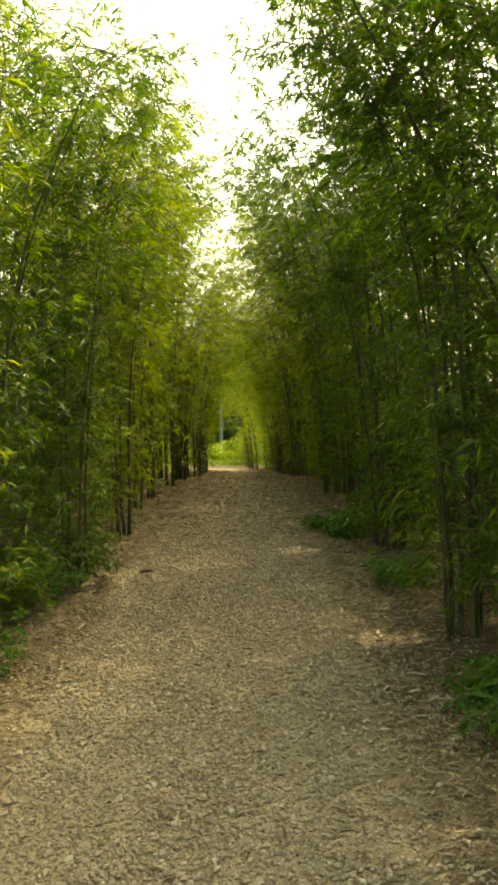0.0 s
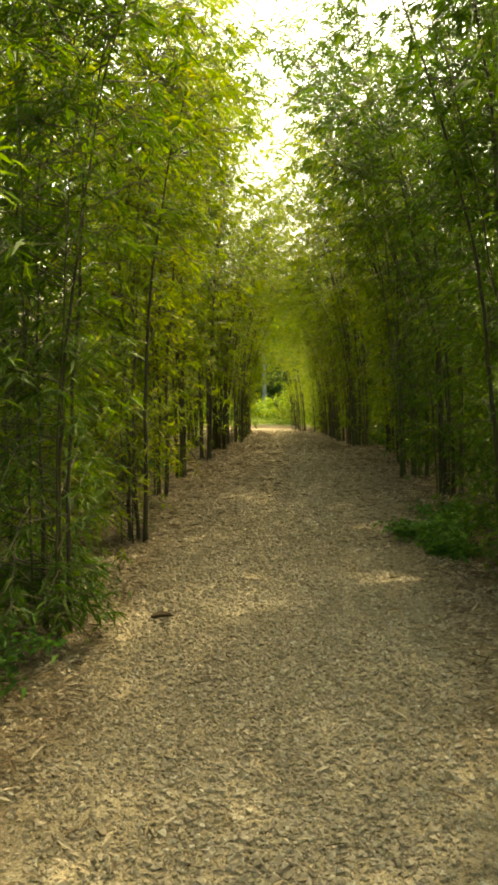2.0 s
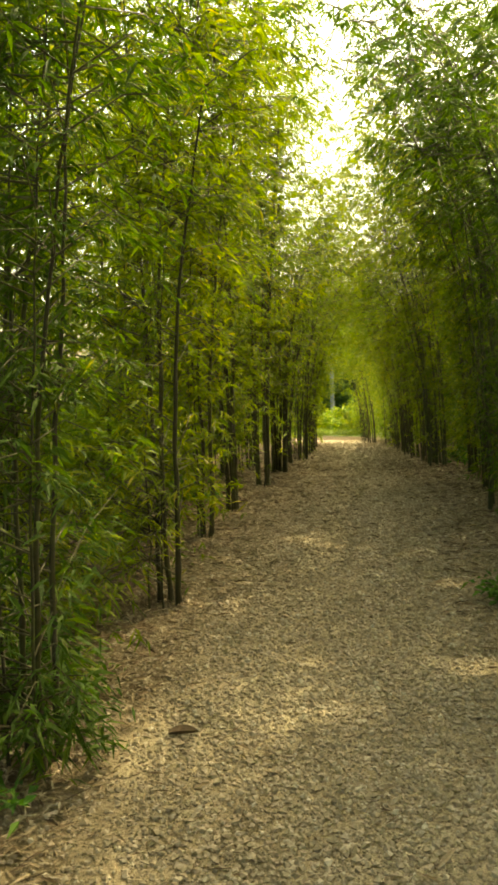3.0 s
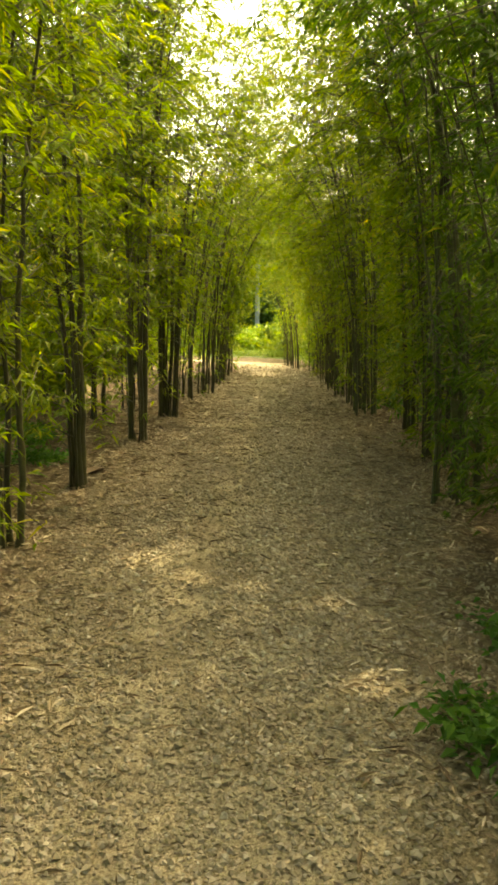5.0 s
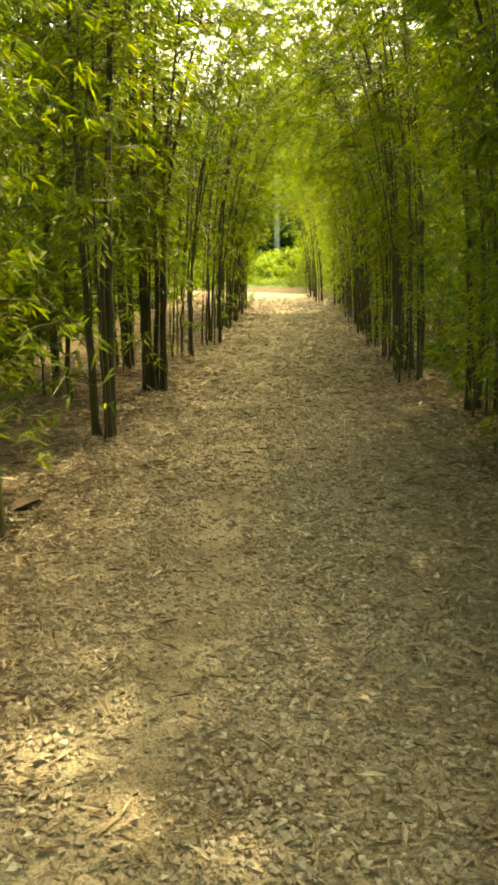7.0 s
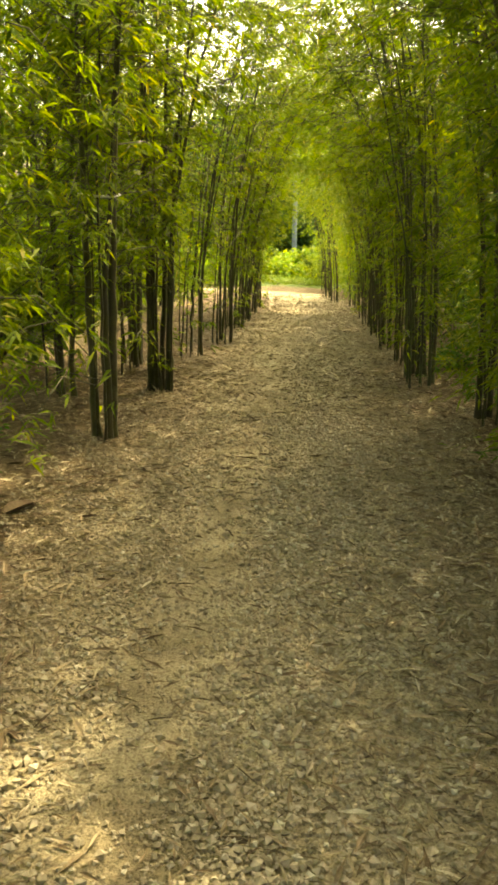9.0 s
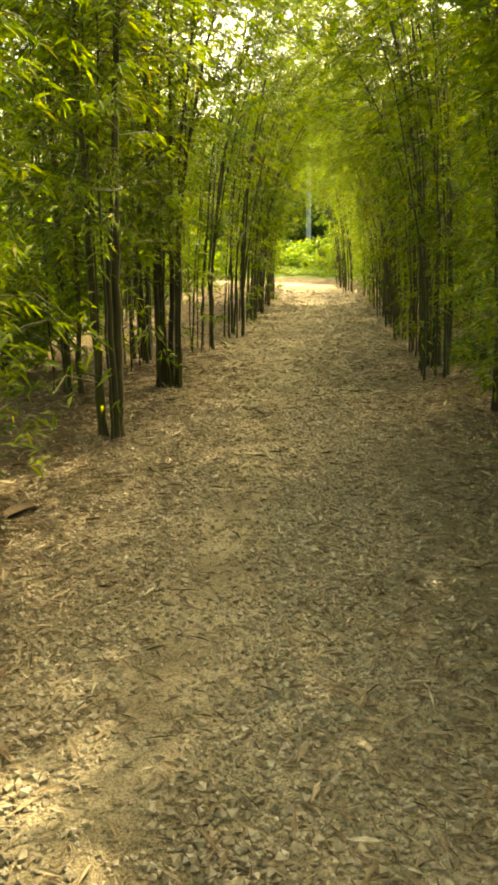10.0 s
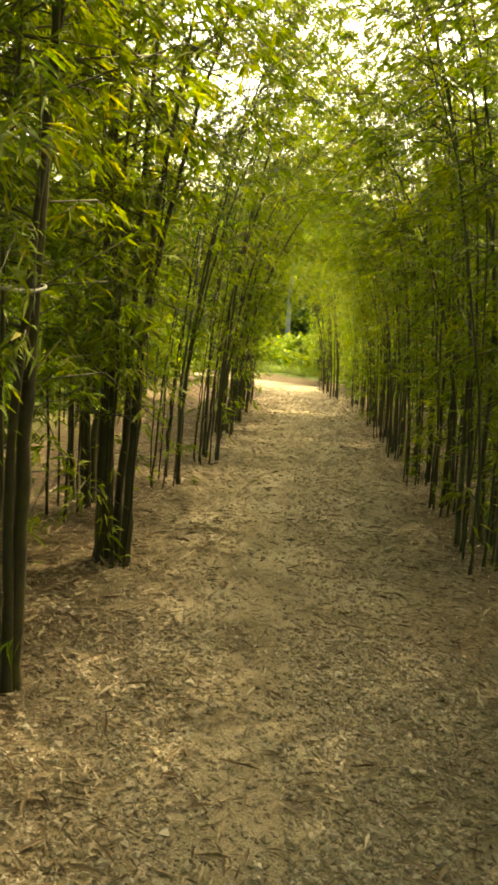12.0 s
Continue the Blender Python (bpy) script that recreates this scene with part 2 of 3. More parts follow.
# ---- bamboo ----
def bamboo_clump(x, y, culms, height, lean, leaves, spread_r=0.15, low=0.26, thick=0.026, mat_leaf=M_LEAF, mat_culm=M_CULM, label="", tied=0, seed=0, reach=0.85, rich=True, splay=0.8, big=1.0, rise=1.15, straight=0.0):
    """A clump: culms that rise, fan out and arch over the path, thin side branches, and the leaves on them."""
    r = np.random.default_rng(1000 + seed)
    z = float(ground_z(x, y))
    root = new("bamboo_clump")
    root.location = (x, y, z)
    tagged(root, label, "bamboo", "bamboo along the path")
    here = np.array([x, y, z])
    low = low * r.uniform(0.75, 1.15)
    along = 3.2 if rich and y > 15.4 else 1.0  # far off the clumps run into one row
    curves = []
    for k in range(culms):
        a = 2 * np.pi * (k + r.uniform(-0.3, 0.3)) / culms
        rad = spread_r * np.sqrt(r.uniform(0.1, 1))
        foot = np.array([np.cos(a) * rad, np.sin(a) * rad * along, 0])
        foot[2] = float(ground_z(x + foot[0], y + foot[1])) - z - 0.04
        hh = height * r.uniform(0.72, 1.08)
        fan = np.array([np.cos(a), np.sin(a)]) * r.uniform(0.15, 1.0) * splay * 0.75 + np.array([lean, 0]) * r.uniform(0.3, 1.25) + r.normal(0, 0.18, 2)
        main = k < max(2, culms * 0.45)
        rd = thick * (r.uniform(0.75, 1.15) if main else r.uniform(0.25, 0.5)) * (0.8 if y > 16 else 1.0)
        nodes = int(hh / 0.30) if rich else 9
        s = np.linspace(0, 1, nodes * 2 + 1)
        kink = r.normal(0, 0.012, (len(s), 2)).cumsum(0) * 0.55
        pts = np.stack([foot[0] + fan[0] * ((1 - straight) * (0.92 * s ** 2.4 + 0.08 * s) + straight * s) + kink[:, 0], foot[1] + fan[1] * (0.85 * s ** 2.2 + 0.15 * s) + kink[:, 1], foot[2] + hh * (s - 0.07 * s ** 4)], -1)
        radii = rd * (1.06 - 1.03 * s ** 0.72) * np.where(np.arange(len(s)) % 2 == 0, 1.13, 0.95)
        radii[0] *= 1.2
        curves.append((s, pts))
        part("culm", quads("culm", *tube(pts, radii, 8 if rich else 5), mat_culm, True), root)
    # side branches and leaf sprays
    nb = max(12, leaves // 36)
    pick = r.integers(0, culms, nb)
    sv = low + (1 - low) * r.uniform(0, 1, nb) ** rise
    stray = r.uniform(0, 1, nb) < (0.14 if y < 9 or x > 0 else 0.04)
    sv[stray] = r.uniform(0.04, low + 0.05, stray.sum())
    start = np.stack([np.array([np.interp(t, curves[c][0], curves[c][1][:, q]) for q in range(3)]) for c, t in zip(pick, sv)])
    az = r.uniform(0, 2 * np.pi, nb)
    ln = reach * r.uniform(0.35, 1.35, nb) * (1.1 - 0.3 * sv)
    out = np.stack([np.cos(az), np.sin(az), r.uniform(-0.15, 0.75, nb)], -1)
    mid = start + out * ln[:, None] * 0.55
    end = start + out * ln[:, None] - np.array([0, 0, 1.0]) * (0.35 * ln * (0.5 + r.uniform(0, 1, nb)))[:, None]
    okb = kept(mid + here) & kept(end + here)
    if rich and y < 21:
        rods = [tube([start[q], mid[q], end[q]], [0.0055, 0.004, 0.0018], 3) for q in np.nonzero(okb)[0]]
        part("branch", quads("branch", *join(rods), M_TWIG, True), root, "thin side branches", "stuff")
    f = r.uniform(0.2, 1.08, (nb, 6, 1))
    sprig = start[:, None] * (1 - f) ** 2 + 2 * mid[:, None] * f * (1 - f) + end[:, None] * f ** 2 + r.normal(0, 0.035, (nb, 6, 3))
    fd = az[:, None, None] + r.normal(0, 0.7, (nb, 6, 1))
    base = np.repeat(sprig[:, :, None], 6, 2) + r.normal(0, 0.012, (nb, 6, 6, 3))
    la = fd + np.linspace(-1.1, 1.1, 6)[None, None] + r.normal(0, 0.2, (nb, 6, 6))
    way = np.stack([np.cos(la), np.sin(la), r.normal(-0.28, 0.33, la.shape)], -1).reshape(-1, 3)
    base = base.reshape(-1, 3)
    length = r.uniform(0.06, 0.135, len(base)) * big
    width = length * r.uniform(0.13, 0.18, len(base))
    way = unit(way)
    ok = kept(base + here) & kept(base + here + way * length[:, None])
    ok &= np.repeat(okb, 36) | (r.uniform(0, 1, len(base)) < 0.5)
    part("foliage", quads("foliage", *leaf_arrays(base[ok], way[ok], length[ok], width[ok], rng=r), mat_leaf), root, "narrow drooping bamboo leaves", "stuff")
    if tied:
        at = np.stack([[np.interp(tied, c[1][:, 2], c[1][:, q]) for q in range(2)] for c in curves])
        mid2, ext = at.mean(0), np.abs(at - at.mean(0)).max(0) + thick
        t = np.linspace(0, 2 * np.pi, 25)
        loop = np.stack([mid2[0] + ext[0] * np.cos(t), mid2[1] + ext[1] * np.sin(t), tied + 0.01 * np.sin(2 * t)], -1)
        part("cord", quads("cord", *tube(loop, np.full(25, 0.007), 6), M_CORD, True), root, "pale cord tied round the culms")
    return root


DARK = "dense clump of dark green bamboo arching over the path"
THIN = "clump of slender bamboo culms beside the gravel path"
PALE = "clump of pale green bamboo culms rising from leaf litter"
LOWB = "leafy young bamboo with foliage down to the ground"
# x, y, culms, height, lean, leaves, options
LEFT = [
    (-1.75, 0.9, 6, 5.6, 0.5, 6000, dict(low=0.10, label=LOWB)),
    # next two added mostly out of view, as shade for the path's start
    (-1.5, -1.3, 6, 6.0, 0.6, 4000, dict(low=0.15, label=LOWB)),
    (-1.8, 2.3, 6, 6.2, 0.6, 6000, dict(low=0.1, label=LOWB)),
    (-1.65, 3.7, 6, 5.2, 0.5, 9500, dict(low=0.03, thick=0.02, label=LOWB)),
    (-1.35, 5.1, 5, 5.6, 0.4, 11500, dict(low=0.05, thick=0.019, label=LOWB)),
    (-2.15, 6.4, 6, 6.2, 0.5, 9500, dict(low=0.07, label=THIN)),
    (-1.42, 7.25, 5, 6.0, 0.6, 11000, dict(thick=0.021, low=0.12, label=THIN)),
    (-1.62, 9.12, 4, 6.0, 0.25, 10000, dict(low=0.19, label=DARK, spread_r=0.07, splay=0.5)),
    (-1.70, 10.62, 5, 5.8, -0.15, 8500, dict(spread_r=0.07, low=0.26, thick=0.03, label=DARK)),
    (-1.72, 12.52, 5, 5.9, 0.12, 8500, dict(low=0.26, thick=0.032, label="slim bamboo clump with a pale cord tied round it", tied=1.66, spread_r=0.09, splay=0.5)),
    (-2.55, 13.75, 4, 5.4, 0.15, 8000, dict(low=0.27, thick=0.032, label=DARK, spread_r=0.13)),
    (-1.80, 14.25, 9, 5.2, 0.15, 8500, dict(low=0.23, thick=0.028, label="vase-shaped bamboo clump with many dark culms", splay=1.3)),
    (-2.50, 15.5, 5, 5.2, 0.2, 7000, dict(low=0.24, label=DARK)),
    (-2.15, 17.0, 5, 5.0, 0.6, 7500, dict(low=0.22, label=THIN)),
    (-2.10, 18.4, 6, 4.9, 0.6, 7500, dict(low=0.21, label=THIN)),
    (-2.30, 20.5, 6, 4.7, 0.7, 7500, dict(low=0.21, label=THIN)),
    (-2.40, 21.9, 6, 4.6, 0.7, 7000, dict(low=0.21, label=THIN)),
    (-2.60, 23.4, 6, 4.6, 0.7, 7000, dict(low=0.19, label=THIN)),
    (-2.75, 25.0, 6, 4.5, 0.7, 7000, dict(low=0.19, label=THIN)),
]
RIGHT = [
    (2.0, 0.6, 5, 6.0, -0.6, 6000, dict(low=0.08, label=LOWB)),
    (1.75, 3.5, 7, 6.2, -0.75, 12000, dict(low=0.07, thick=0.026, mat_culm=M_CULM_PALE, label=PALE, spread_r=0.2)),
    (2.95, 3.4, 3, 6.0, -2.6, 7000, dict(low=0.2, thick=0.03, spread_r=0.12, straight=0.85, label="bamboo canes leaning far over the path", splay=0.3)),
    (1.55, 6.4, 6, 6.2, -0.75, 12000, dict(low=0.07, label=DARK)),
    (1.35, 9.0, 7, 6.0, -0.75, 10500, dict(low=0.12, label=DARK)),
    (1.12, 10.6, 7, 5.8, -0.7, 10500, dict(low=0.14, thick=0.032, mat_culm=M_CULM_PALE, label=PALE, spread_r=0.2)),
    (1.1, 12.1, 5, 5.6, -0.6, 9000, dict(low=0.14, label=DARK)),
    (1.05, 13.5, 7, 5.4, -0.6, 9000, dict(low=0.19, label=DARK)),
    (0.52, 15.45, 7, 5.2, -0.6, 9500, dict(low=0.25, mat_culm=M_CULM_PALE, label=PALE, spread_r=0.19, splay=0.6)),
    (0.42, 17.0, 6, 5.0, -0.6, 8500, dict(low=0.21, label=DARK)),
    (0.2, 18.4, 6, 4.9, -0.6, 8000, dict(low=0.21, label=THIN)),
    (0.0, 20.1, 6, 4.7, -0.65, 8000, dict(low=0.21, label=THIN)),
    (-0.12, 21.7, 6, 4.6, -0.65, 7500, dict(low=0.21, label=THIN)),
    (-0.28, 23.3, 6, 4.5, -0.7, 7500, dict(low=0.1, thick=0.02, label=THIN)),
    (-0.45, 24.9, 6, 4.5, -0.7, 7500, dict(low=0.1, thick=0.02, label=THIN)),
    (-0.7, 26.5, 6, 4.4, -0.7, 7500, dict(low=0.08, thick=0.02, label=THIN)),
    (-1.2, 27.8, 5, 4.4, -0.7, 7000, dict(low=0.08, thick=0.02, label=THIN)),
    (-1.5, 29.3, 5, 4.3, -0.7, 7000, dict(low=0.08, thick=0.02, label=THIN)),
    (-1.7, 31.2, 6, 4.3, -0.6, 6500, dict(low=0.08, thick=0.02, label=THIN)),
    (-1.95, 33.4, 6, 4.3, -0.5, 6500, dict(low=0.08, thick=0.02, label=THIN)),
]
# clumps at negative y are unseen, added to enclose and shade the start
BACK_AND_UNSEEN = [(3.1, 2.0), (3.2, 4.9), (2.9, 7.6), (2.8, 10.0), (2.6, 12.3), (2.4, 14.6), (2.1, 16.9),
        (1.9, 19.2), (1.7, 21.8), (1.5, 24.4), (1.1, 27.0), (0.7, 29.6), (4.6, 6.2), (4.4, 11.3), (4.2, 15.8), (3.6, 20.5), (3.2, 25.5), (0.2, 32.5), (-1.1, -3.4), (2.6, -3.2), (-1.9, -6.2), (2.9, -6.4), (-0.9, -4.9), (3.3, -4.6), (-0.6, -8.6), (3.6, -8.8)]
def lean_gain(y):
    """How far the clumps arch over: more where the path has become a tunnel."""
    return 2.4 if y > 15 else 2.1 if y > 8 else 1.25


# low left clumps and near right rows get the leaf colour with shade in it
for k, (x, y, c, h, ln, lv, opt) in enumerate(LEFT):
    bamboo_clump(x, y, c + (5 if y > 15.4 else 0), h * (1.2 if y > 14 else 1.08 if y > 8 else 1.0), ln * lean_gain(y), int(lv * (1.9 if 9 < y < 17 else 1.6)), seed=k, mat_leaf=M_LEAF_SHADE if 3 < y < 6 else M_LEAF, rise=1.0 if y > 8 else 1.15, **opt)
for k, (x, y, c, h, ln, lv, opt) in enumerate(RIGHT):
    bamboo_clump(x, y, c + (5 if y > 15.4 else 1), h * (1.2 if y > 14 else 1.1), ln * lean_gain(y), int(lv * 1.75), seed=50 + k, mat_leaf=M_LEAF if y > 11 else M_LEAF_SHADE, rise=1.0 if y > 8 else 1.15, **opt)
BEHIND = "tall bamboo clump of the back rows and the added unseen shade rows"
for k in range(14):
    y = -0.5 + 2.0 * k
    bamboo_clump(centre(y) - 2.9 - 0.35 * (k % 2), y, 7, 7.6 if y < 9 else 7.0, 0.5, 6500 if y < 9 else 5500, seed=200 + k, mat_leaf=M_LEAF, rich=False, low=0.27, rise=0.9, reach=1.1, big=1.4, label=BEHIND)
    if y > 5:
        bamboo_clump(centre(y) - 4.3 - 0.3 * (k % 2), y + 0.9, 6, 8.0, 0.4, 4200, seed=230 + k, mat_leaf=M_LEAF, rich=False, low=0.36, rise=0.9, reach=1.3, big=1.9, label=BEHIND)
    bamboo_clump(centre(y) + 2.25 + 0.3 * (k % 2), y + 0.5, 6, 7.2, -0.7, 8500, seed=260 + k, mat_leaf=M_LEAF if y > 22 else M_LEAF_SHADE, rich=False, low=0.12, rise=0.9, reach=1.1, big=1.4, label=BEHIND)
for k, (x, y) in enumerate(BACK_AND_UNSEEN):
    bamboo_clump(x, y, 6, 7.4 if y < 14 else 6.6, -0.15, 6500, seed=100 + k, mat_leaf=M_LEAF if x < centre(y) else M_LEAF_SHADE, rich=False, low=0.1, rise=0.9, reach=1.1, big=1.6, label="bamboo clump of the back rows and the added unseen shade rows")


# ---- shrubs, herbs, far trees ----
def leafy(name, x, y, wide, deep, high, leaves, size, mat, label, category, seed, ratio=0.45, stems=7, group=""):
    """A shrub: stems fanning from one foot and leaves in uneven sprays round them."""
    r = np.random.default_rng(3000 + seed)
    z = float(ground_z(x, y))
    root = new(name)
    root.location = (x, y, z)
    tagged(root, label, category, group)
    rods, cl = [], []
    for k in range(stems):
        a = r.uniform(0, 2 * np.pi)
        rr = np.sqrt(r.uniform(0.05, 1))
        tip = np.array([np.cos(a) * wide * rr, np.sin(a) * deep * rr, high * r.uniform(0.55, 1.0) * (1.1 - 0.45 * rr)])
        mid = tip * np.array([0.35, 0.35, 0.6])
        rods.append(tube([(0, 0, -0.03), mid, tip], [0.012 * high + 0.003, 0.008 * high + 0.002, 0.002], 5))
        cl.append((mid, tip))
    part("stem", quads("stem", *join(rods), M_TWIG, True), root)
    per = 9
    n = leaves // per
    c = r.integers(0, stems, n)
    f = r.uniform(0.0, 1.1, (n, 1))
    mids, tips = np.array([q[0] for q in cl])[c], np.array([q[1] for q in cl])[c]
    sp = mids * (1 - f) + tips * f + r.normal(0, 1, (n, 3)) * np.array([wide, deep, high]) * 0.17
    sp[:, 2] = np.maximum(sp[:, 2], size * 0.5)
    base = np.repeat(sp, per, 0) + r.normal(0, size * 0.45, (n * per, 3))
    base[:, 2] = np.maximum(base[:, 2], 0.02)
    a = r.uniform(0, 2 * np.pi, len(base))
    way = unit(np.stack([np.cos(a), np.sin(a), r.normal(0.05, 0.45, len(a))], -1))
    ln = size * r.uniform(0.6, 1.3, len(a))
    part("foliage", quads("foliage", *leaf_arrays(base, way, ln, ln * ratio * r.uniform(0.8, 1.2, len(a)), 0.25, r), mat), root, "", "stuff")
    return root


r = np.random.default_rng(5)
for k in range(34):
    y = 6 + k * 0.8 + r.uniform(-0.4, 0.4)
    x = centre(y) - (r.uniform(2.7, 6.0) if y > 10.5 else r.uniform(4.0, 7.0))
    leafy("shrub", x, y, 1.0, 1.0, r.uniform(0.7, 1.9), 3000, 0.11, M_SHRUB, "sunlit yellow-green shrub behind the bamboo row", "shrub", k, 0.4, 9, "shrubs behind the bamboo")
for k in range(9):
    y = 8 + k * 2.4
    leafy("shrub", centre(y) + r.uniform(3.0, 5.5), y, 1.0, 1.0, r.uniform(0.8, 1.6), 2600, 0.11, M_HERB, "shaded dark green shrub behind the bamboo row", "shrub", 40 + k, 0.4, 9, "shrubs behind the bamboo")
HERBS = [(1.8, 2.1, 0.45, 0.16), (1.95, 2.8, 0.4, 0.2), (1.55, 5.0, 0.4, 0.22), (1.4, 7.6, 0.45, 0.14), (0.92, 7.5, 0.3, 0.13), (1.2, 7.0, 0.34, 0.14), (1.3, 8.2, 0.4, 0.12), (1.6, 12.8, 0.5, 0.3), (1.3, 14.4, 0.5, 0.3),
         (-1.5, 3.0, 0.5, 0.4), (-1.55, 4.3, 0.45, 0.45), (-1.75, 5.7, 0.5, 0.35), (-2.4, 11.4, 0.3, 0.08), (-2.7, 12.3, 0.4, 0.12), (0.95, 16.4, 0.4, 0.35), (-3.0, 9.9, 0.5, 0.35), (1.9, 10.3, 0.5, 0.4)]
for k, (x, y, w, h) in enumerate(HERBS):
    leafy("herb", x, y, w, w, h, 760, 0.06, M_HERB, "low green weeds growing in leaf litter", "weed", 80 + k, 0.5, 12, "weeds along the path")
for k in range(16):
    leafy("weed_tuft", -5.6 + 0.24 * k + r.uniform(-0.3, 0.3), 32.2 + r.uniform(0, 1.6), 0.6, 0.6, r.uniform(0.1, 0.22), 700, 0.12, M_SHRUB, "sunlit bright green grass tuft at the path's end", "grass", 160 + k, 0.14, 10, "grass at the path's end")
for k, (x, y, h) in enumerate([(-4.0, 34.2, 0.55), (-5.0, 33.8, 0.6), (-3.1, 34.4, 0.6), (-6.2, 34.6, 0.9), (-2.6, 35.0, 0.8), (-5.0, 36.0, 0.8), (-3.6, 36.5, 0.8), (-7.4, 36.0, 1.2)]):
    leafy("shrub", x, y, 1.1, 0.9, h, 2600, 0.2, M_SHRUB, "bright green bush in full sun at the path's end", "shrub", 120 + k, 0.4, 10, "bushes at the path's end")


for k, (x, y, h) in enumerate([(-0.6, 30.6, 1.2), (-1.2, 33.4, 1.4), (0.4, 29.4, 1.3), (-1.9, 36.0, 1.5), (0.1, 33.0, 1.6), (-0.9, 36.6, 1.8)]):
    leafy("shrub", x, y, 0.9, 0.9, h, 2600, 0.14, M_SHRUB, "yellow-green shrub behind the last bamboo of the row", "shrub", 140 + k, 0.35, 9, "shrubs behind the bamboo")


def tree(x, y, high, wide, leaves, seed):
    r = np.random.default_rng(5000 + seed)
    z = float(ground_z(x, y))
    root = new("tree")
    root.location = (x, y, z)
    tagged(root, "tall broad-leaved tree with a dark green crown", "tree", "trees beyond the path")
    s = np.linspace(0, 1, 7)
    trunk = np.stack([0.3 * np.sin(2 * s + seed), 0.2 * np.sin(3 * s), high * 0.7 * s - 0.1], -1)
    rods, tips = [tube(trunk, 0.2 * (1.1 - 0.8 * s), 8)], []
    for k in range(26):
        t = r.uniform(0.12, 1)
        p = np.array([np.interp(t, s, trunk[:, q]) for q in range(3)])
        a = r.uniform(0, 2 * np.pi)
        e = p + np.array([np.cos(a), np.sin(a), r.uniform(0.0, 0.7)]) * wide * r.uniform(0.4, 1.0)
        rods.append(tube([p, (p + e) / 2 + (0, 0, 0.2), e], [0.06, 0.04, 0.01], 5))
        tips.append((p, e))
    part("trunk", quads("trunk", *join(rods), M_BARK, True), root)
    n = leaves // 10
    c = r.integers(0, len(tips), n)
    f = r.uniform(0.3, 1.1, (n, 1))
    P, E = np.array([q[0] for q in tips])[c], np.array([q[1] for q in tips])[c]
    sp = P * (1 - f) + E * f + r.normal(0, 0.35, (n, 3))
    base = np.repeat(sp, 10, 0) + r.normal(0, 0.22, (n * 10, 3))
    a = r.uniform(0, 2 * np.pi, len(base))
    way = unit(np.stack([np.cos(a), np.sin(a), r.normal(-0.2, 0.4, len(a))], -1))
    ln = r.uniform(0.2, 0.38, len(a))
    part("crown", quads("crown", *leaf_arrays(base, way, ln, ln * 0.42, 0.2, r), M_TREE), root, "", "stuff")


for k, (x, y, h, w) in enumerate([(-9.5, 46, 8, 3.0), (-6.0, 48, 9, 3.2), (-2.0, 47, 8, 3.0), (2.0, 45, 8, 3.0), (-13, 43, 8, 3.0), (-4.2, 53, 10, 3.4), (-8.5, 54, 10, 3.5), (0.5, 54, 10, 3.5),
                                  (-12, 34, 7, 3), (-12.5, 26, 7, 3), (-11.5, 19, 7, 3), (-12, 12, 7, 3), (-11, 5, 7, 3), (9, 8, 7, 3), (9, 15, 7, 3), (8, 23, 7, 3), (7, 31, 7, 3), (6, 38, 8, 3)]):
    tree(x, y, h, w, 7000 if y > 40 else 1600, k)
for k, (x, y, h) in enumerate([(-3.9, 44.6, 2.9), (-5.4, 44.4, 3.1), (-6.9, 44.2, 2.9), (-8.4, 45.5, 2.6), (-6.4, 46.0, 3.0), (-4.6, 46.2, 2.7), (-2.9, 45.6, 3.0), (-1.0, 45.0, 2.6)]):
    leafy("shrub", x, y, 1.5, 1.0, h, 3600, 0.3, M_TREE, "tall dark green shrub at the edge of the trees", "shrub", 190 + k, 0.35, 10, "shrubs at the wood's edge")


# ---- pole at the path's end ----
pz = float(ground_z(-4.0, 42.7))
pole = new("utility_pole", quads("utility_pole", *tube([(0, 0, -0.2), (0, 0, 0.0), (0, 0, 4.5), (0, 0, 9.0), (0, 0, 9.02)], [0.1, 0.1, 0.09, 0.075, 0.02], 16), M_POLE, True))
pole.location = (-4.0, 42.7, pz)
tagged(pole, "grey concrete utility pole standing among bushes", "pole")


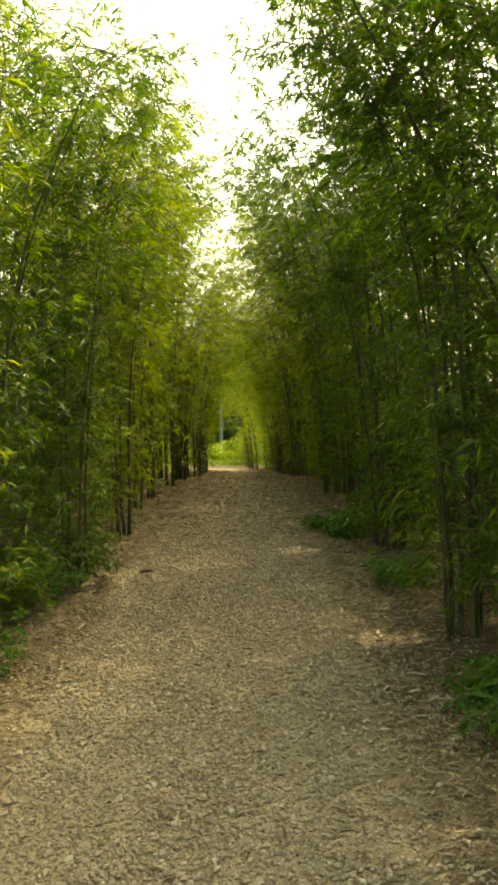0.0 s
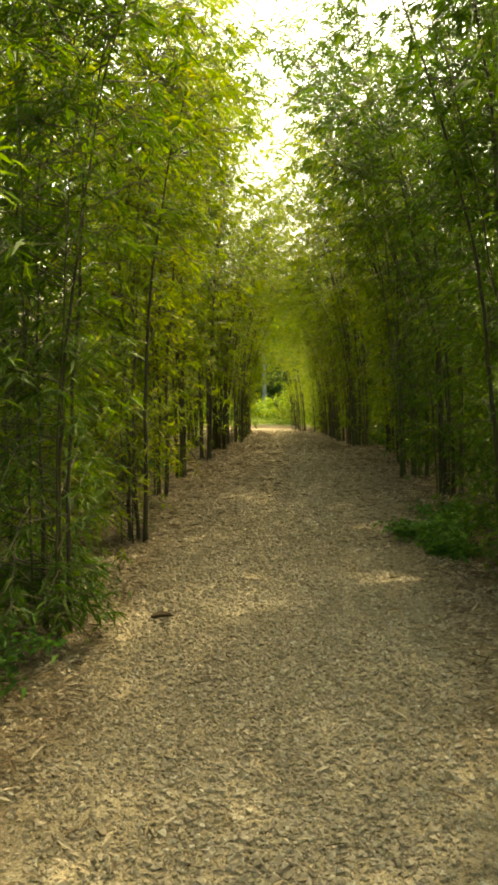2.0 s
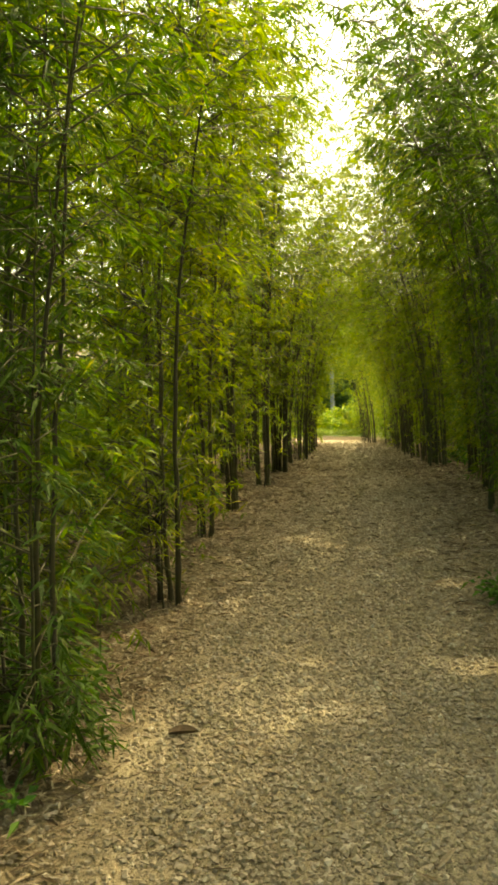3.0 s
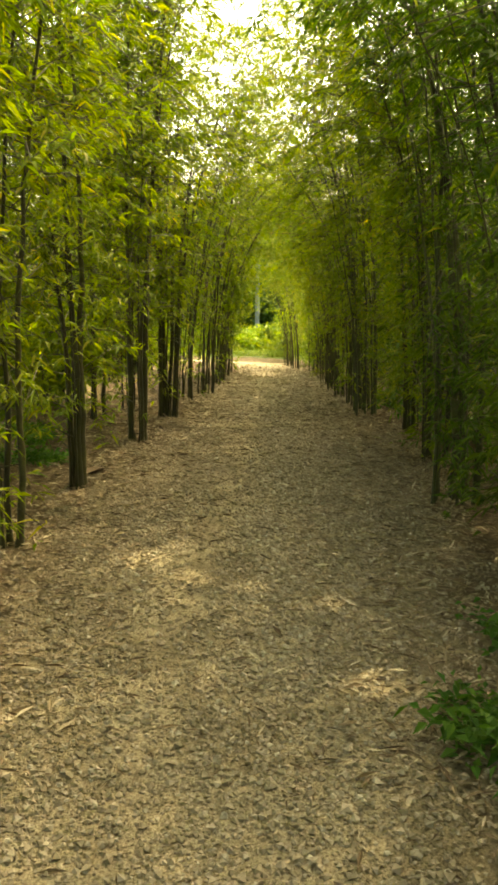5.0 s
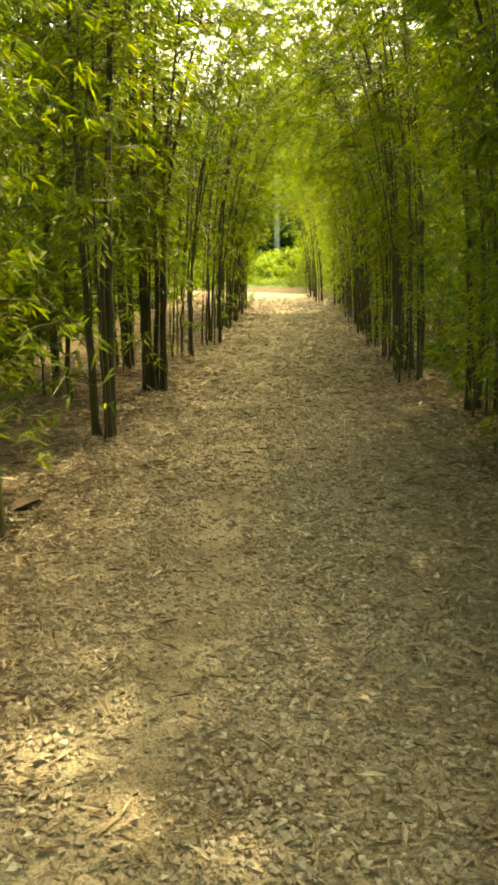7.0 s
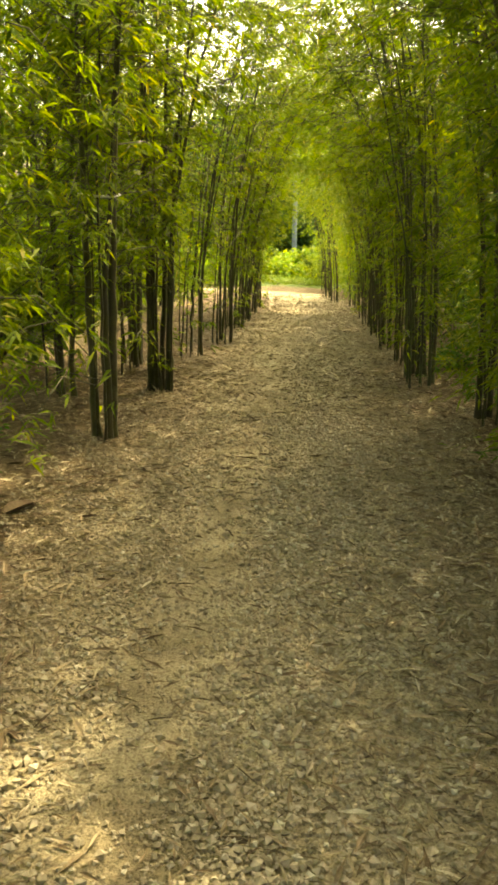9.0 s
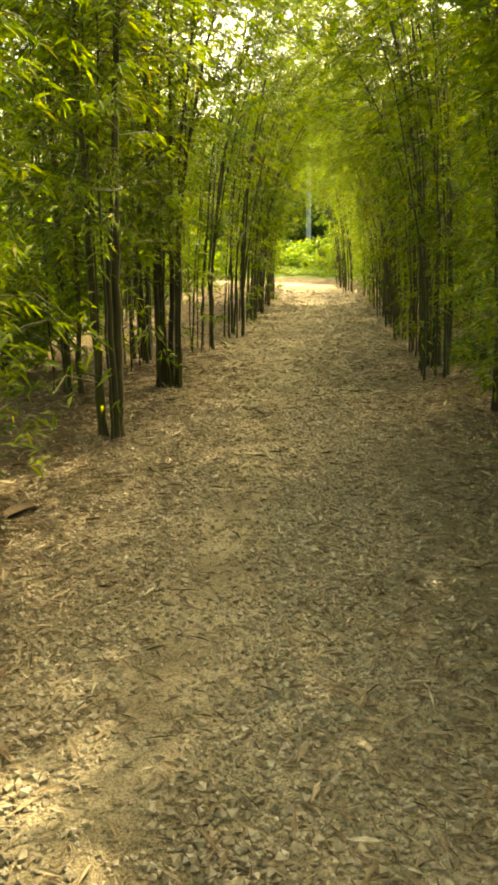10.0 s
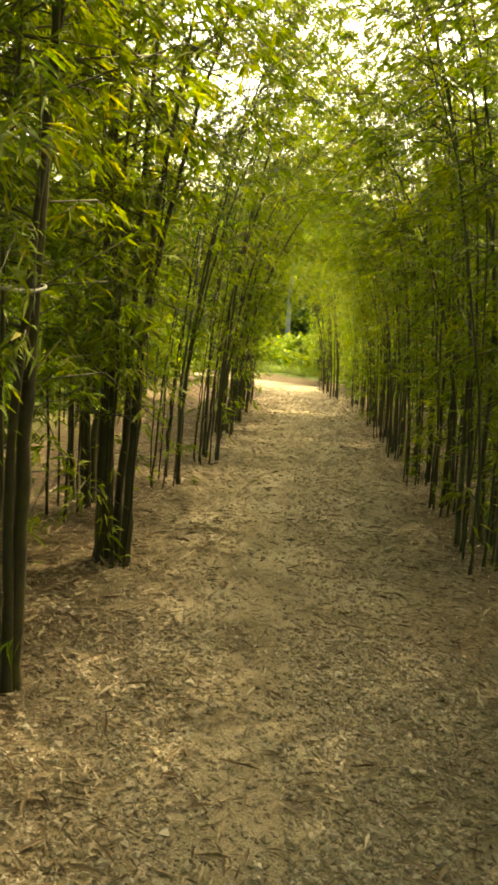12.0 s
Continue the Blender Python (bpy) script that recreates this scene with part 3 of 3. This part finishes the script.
# ---- stones and dry leaves on the ground ----
def gravel():
    r = np.random.default_rng(21)
    n = 120000
    y = np.concatenate([r.uniform(-0.6, 13.5, int(n * 0.9)), 13.5 + 14 * r.uniform(0, 1, n - int(n * 0.9)) ** 1.5])
    d = r.normal(0, 0.75, n)
    x = centre(y) + d
    worn = np.sin(1.9 * x + 0.7 * np.sin(1.1 * y)) * 0.5 + np.sin(2.7 * y + 3 * x) * 0.35
    path_mid = np.exp(-((d + 0.22) / 0.26) ** 2) * np.interp(y, [5, 9], [0.1, 0.85])
    keep = (np.abs(d) < 1.5) & (r.uniform(0, 1, n) > path_mid) & (r.uniform(0, 1, n) > 0.25 * np.clip(worn, 0, 1))
    x, y = x[keep], y[keep]
    n = len(x)
    z = ground_z(x, y)
    size = np.clip(r.lognormal(np.log(0.0094), 0.34, n), 0.0045, 0.02)
    octa = np.array([[1, 0, 0], [-1, 0, 0], [0, 1, 0], [0, -1, 0], [0, 0, 1], [0, 0, -1]], float)
    v = (octa[None] + r.normal(0, 0.11, (n, 6, 3))) * size[:, None, None] * r.uniform(0.85, 1.25, (n, 1, 3))
    q = unit(r.normal(0, 1, (n, 4)))
    a, b, c, d = q.T
    turn = np.stack([1 - 2 * (c * c + d * d), 2 * (b * c - a * d), 2 * (b * d + a * c), 2 * (b * c + a * d), 1 - 2 * (b * b + d * d), 2 * (c * d - a * b),
                     2 * (b * d - a * c), 2 * (c * d + a * b), 1 - 2 * (b * b + c * c)], -1).reshape(n, 3, 3)
    w = np.einsum("nij,nkj->nki", turn, v)
    w[:, :, 2] *= 0.75
    w += np.stack([x, y, z + size * 0.42], -1)[:, None]
    f = np.array([[0, 2, 4], [2, 1, 4], [1, 3, 4], [3, 0, 4], [2, 0, 5], [1, 2, 5], [3, 1, 5], [0, 3, 5]])
    faces = (np.arange(n)[:, None, None] * 6 + f[None]).reshape(-1, 3)
    tagged(new("gravel", quads("gravel", w.reshape(-1, 3), faces, M_STONE)), "loose crushed tan stone scattered over the path", "gravel", "", "stuff")


def litter():
    r = np.random.default_rng(22)
    n = 98000
    y = np.concatenate([r.uniform(-0.5, 16, int(n * 0.75)), r.uniform(16, 30, n - int(n * 0.75))])
    side = np.where(r.uniform(0, 1, n) < 0.52, -1, 1)
    d = side * np.abs(np.interp(y, [6, 9], [1.5, 1.25]) + r.normal(0, 0.58, n))
    stray = r.uniform(0, 1, n) < 0.04
    d[stray] = r.uniform(-1.2, 1.2, stray.sum())
    x = centre(y) + d
    keep = ~((y < 7) & (np.abs(d) < 0.95) & (r.uniform(0, 1, n) < 0.75))
    x, y = x[keep], y[keep]
    n = len(x)
    ln = np.clip(r.lognormal(np.log(0.052), 0.45, n), 0.015, 0.13)
    a = r.uniform(0, 2 * np.pi, n)
    tilt = np.abs(r.normal(0, 0.16, n))
    base = np.stack([x, y, ground_z(x, y) + 0.004 + r.uniform(0, 0.018, n)], -1)
    way = unit(np.stack([np.cos(a), np.sin(a), tilt], -1))
    v, f = leaf_arrays(base, way, ln, ln * r.uniform(0.09, 0.19, n), 0.05, r)
    tagged(new("leaf_litter", quads("leaf_litter", v, f, M_LITTER)), "fallen dry bamboo leaves in brown and tan", "leaf litter", "", "stuff")


def fallen_sheath(x, y, length, turn):
    """A dry culm sheath: a curled, tapering blade lying on the path."""
    u, w = np.linspace(0, 1, 9), np.linspace(-1, 1, 6)
    U, W = np.meshgrid(u, w, indexing="ij")
    half = 0.32 * length * np.sin(np.pi * np.clip(0.12 + 0.88 * U, 0, 1)) ** 0.8
    v = np.stack([length * (U - 0.5), half * W * 0.8, half * 0.55 * W ** 2 + 0.05 * length * U ** 2 + 0.008], -1).reshape(-1, 3)
    k = np.arange(8)[:, None] * 6 + np.arange(5)[None]
    f = np.stack([k, k + 1, k + 7, k + 6], -1).reshape(-1, 4)
    f2 = f[:, ::-1] + len(v)
    me = quads("fallen_sheath", np.concatenate([v, v + (0, 0, 0.003)]), np.concatenate([f2, f]), M_SHEATH, True)
    ob = new("fallen_sheath", me)
    ob.matrix_world = pose(x, y, float(ground_z(x, y)), 0, 0, turn)
    tagged(ob, "curled dark brown bamboo sheath lying on the path", "fallen leaf", "fallen sheaths")


fallen_sheath(-0.77, 5.45, 0.14, 12)
fallen_sheath(-1.7, 11.07, 0.2, 60)
fallen_sheath(-1.05, 14.0, 0.1, 100)
gravel()
litter()
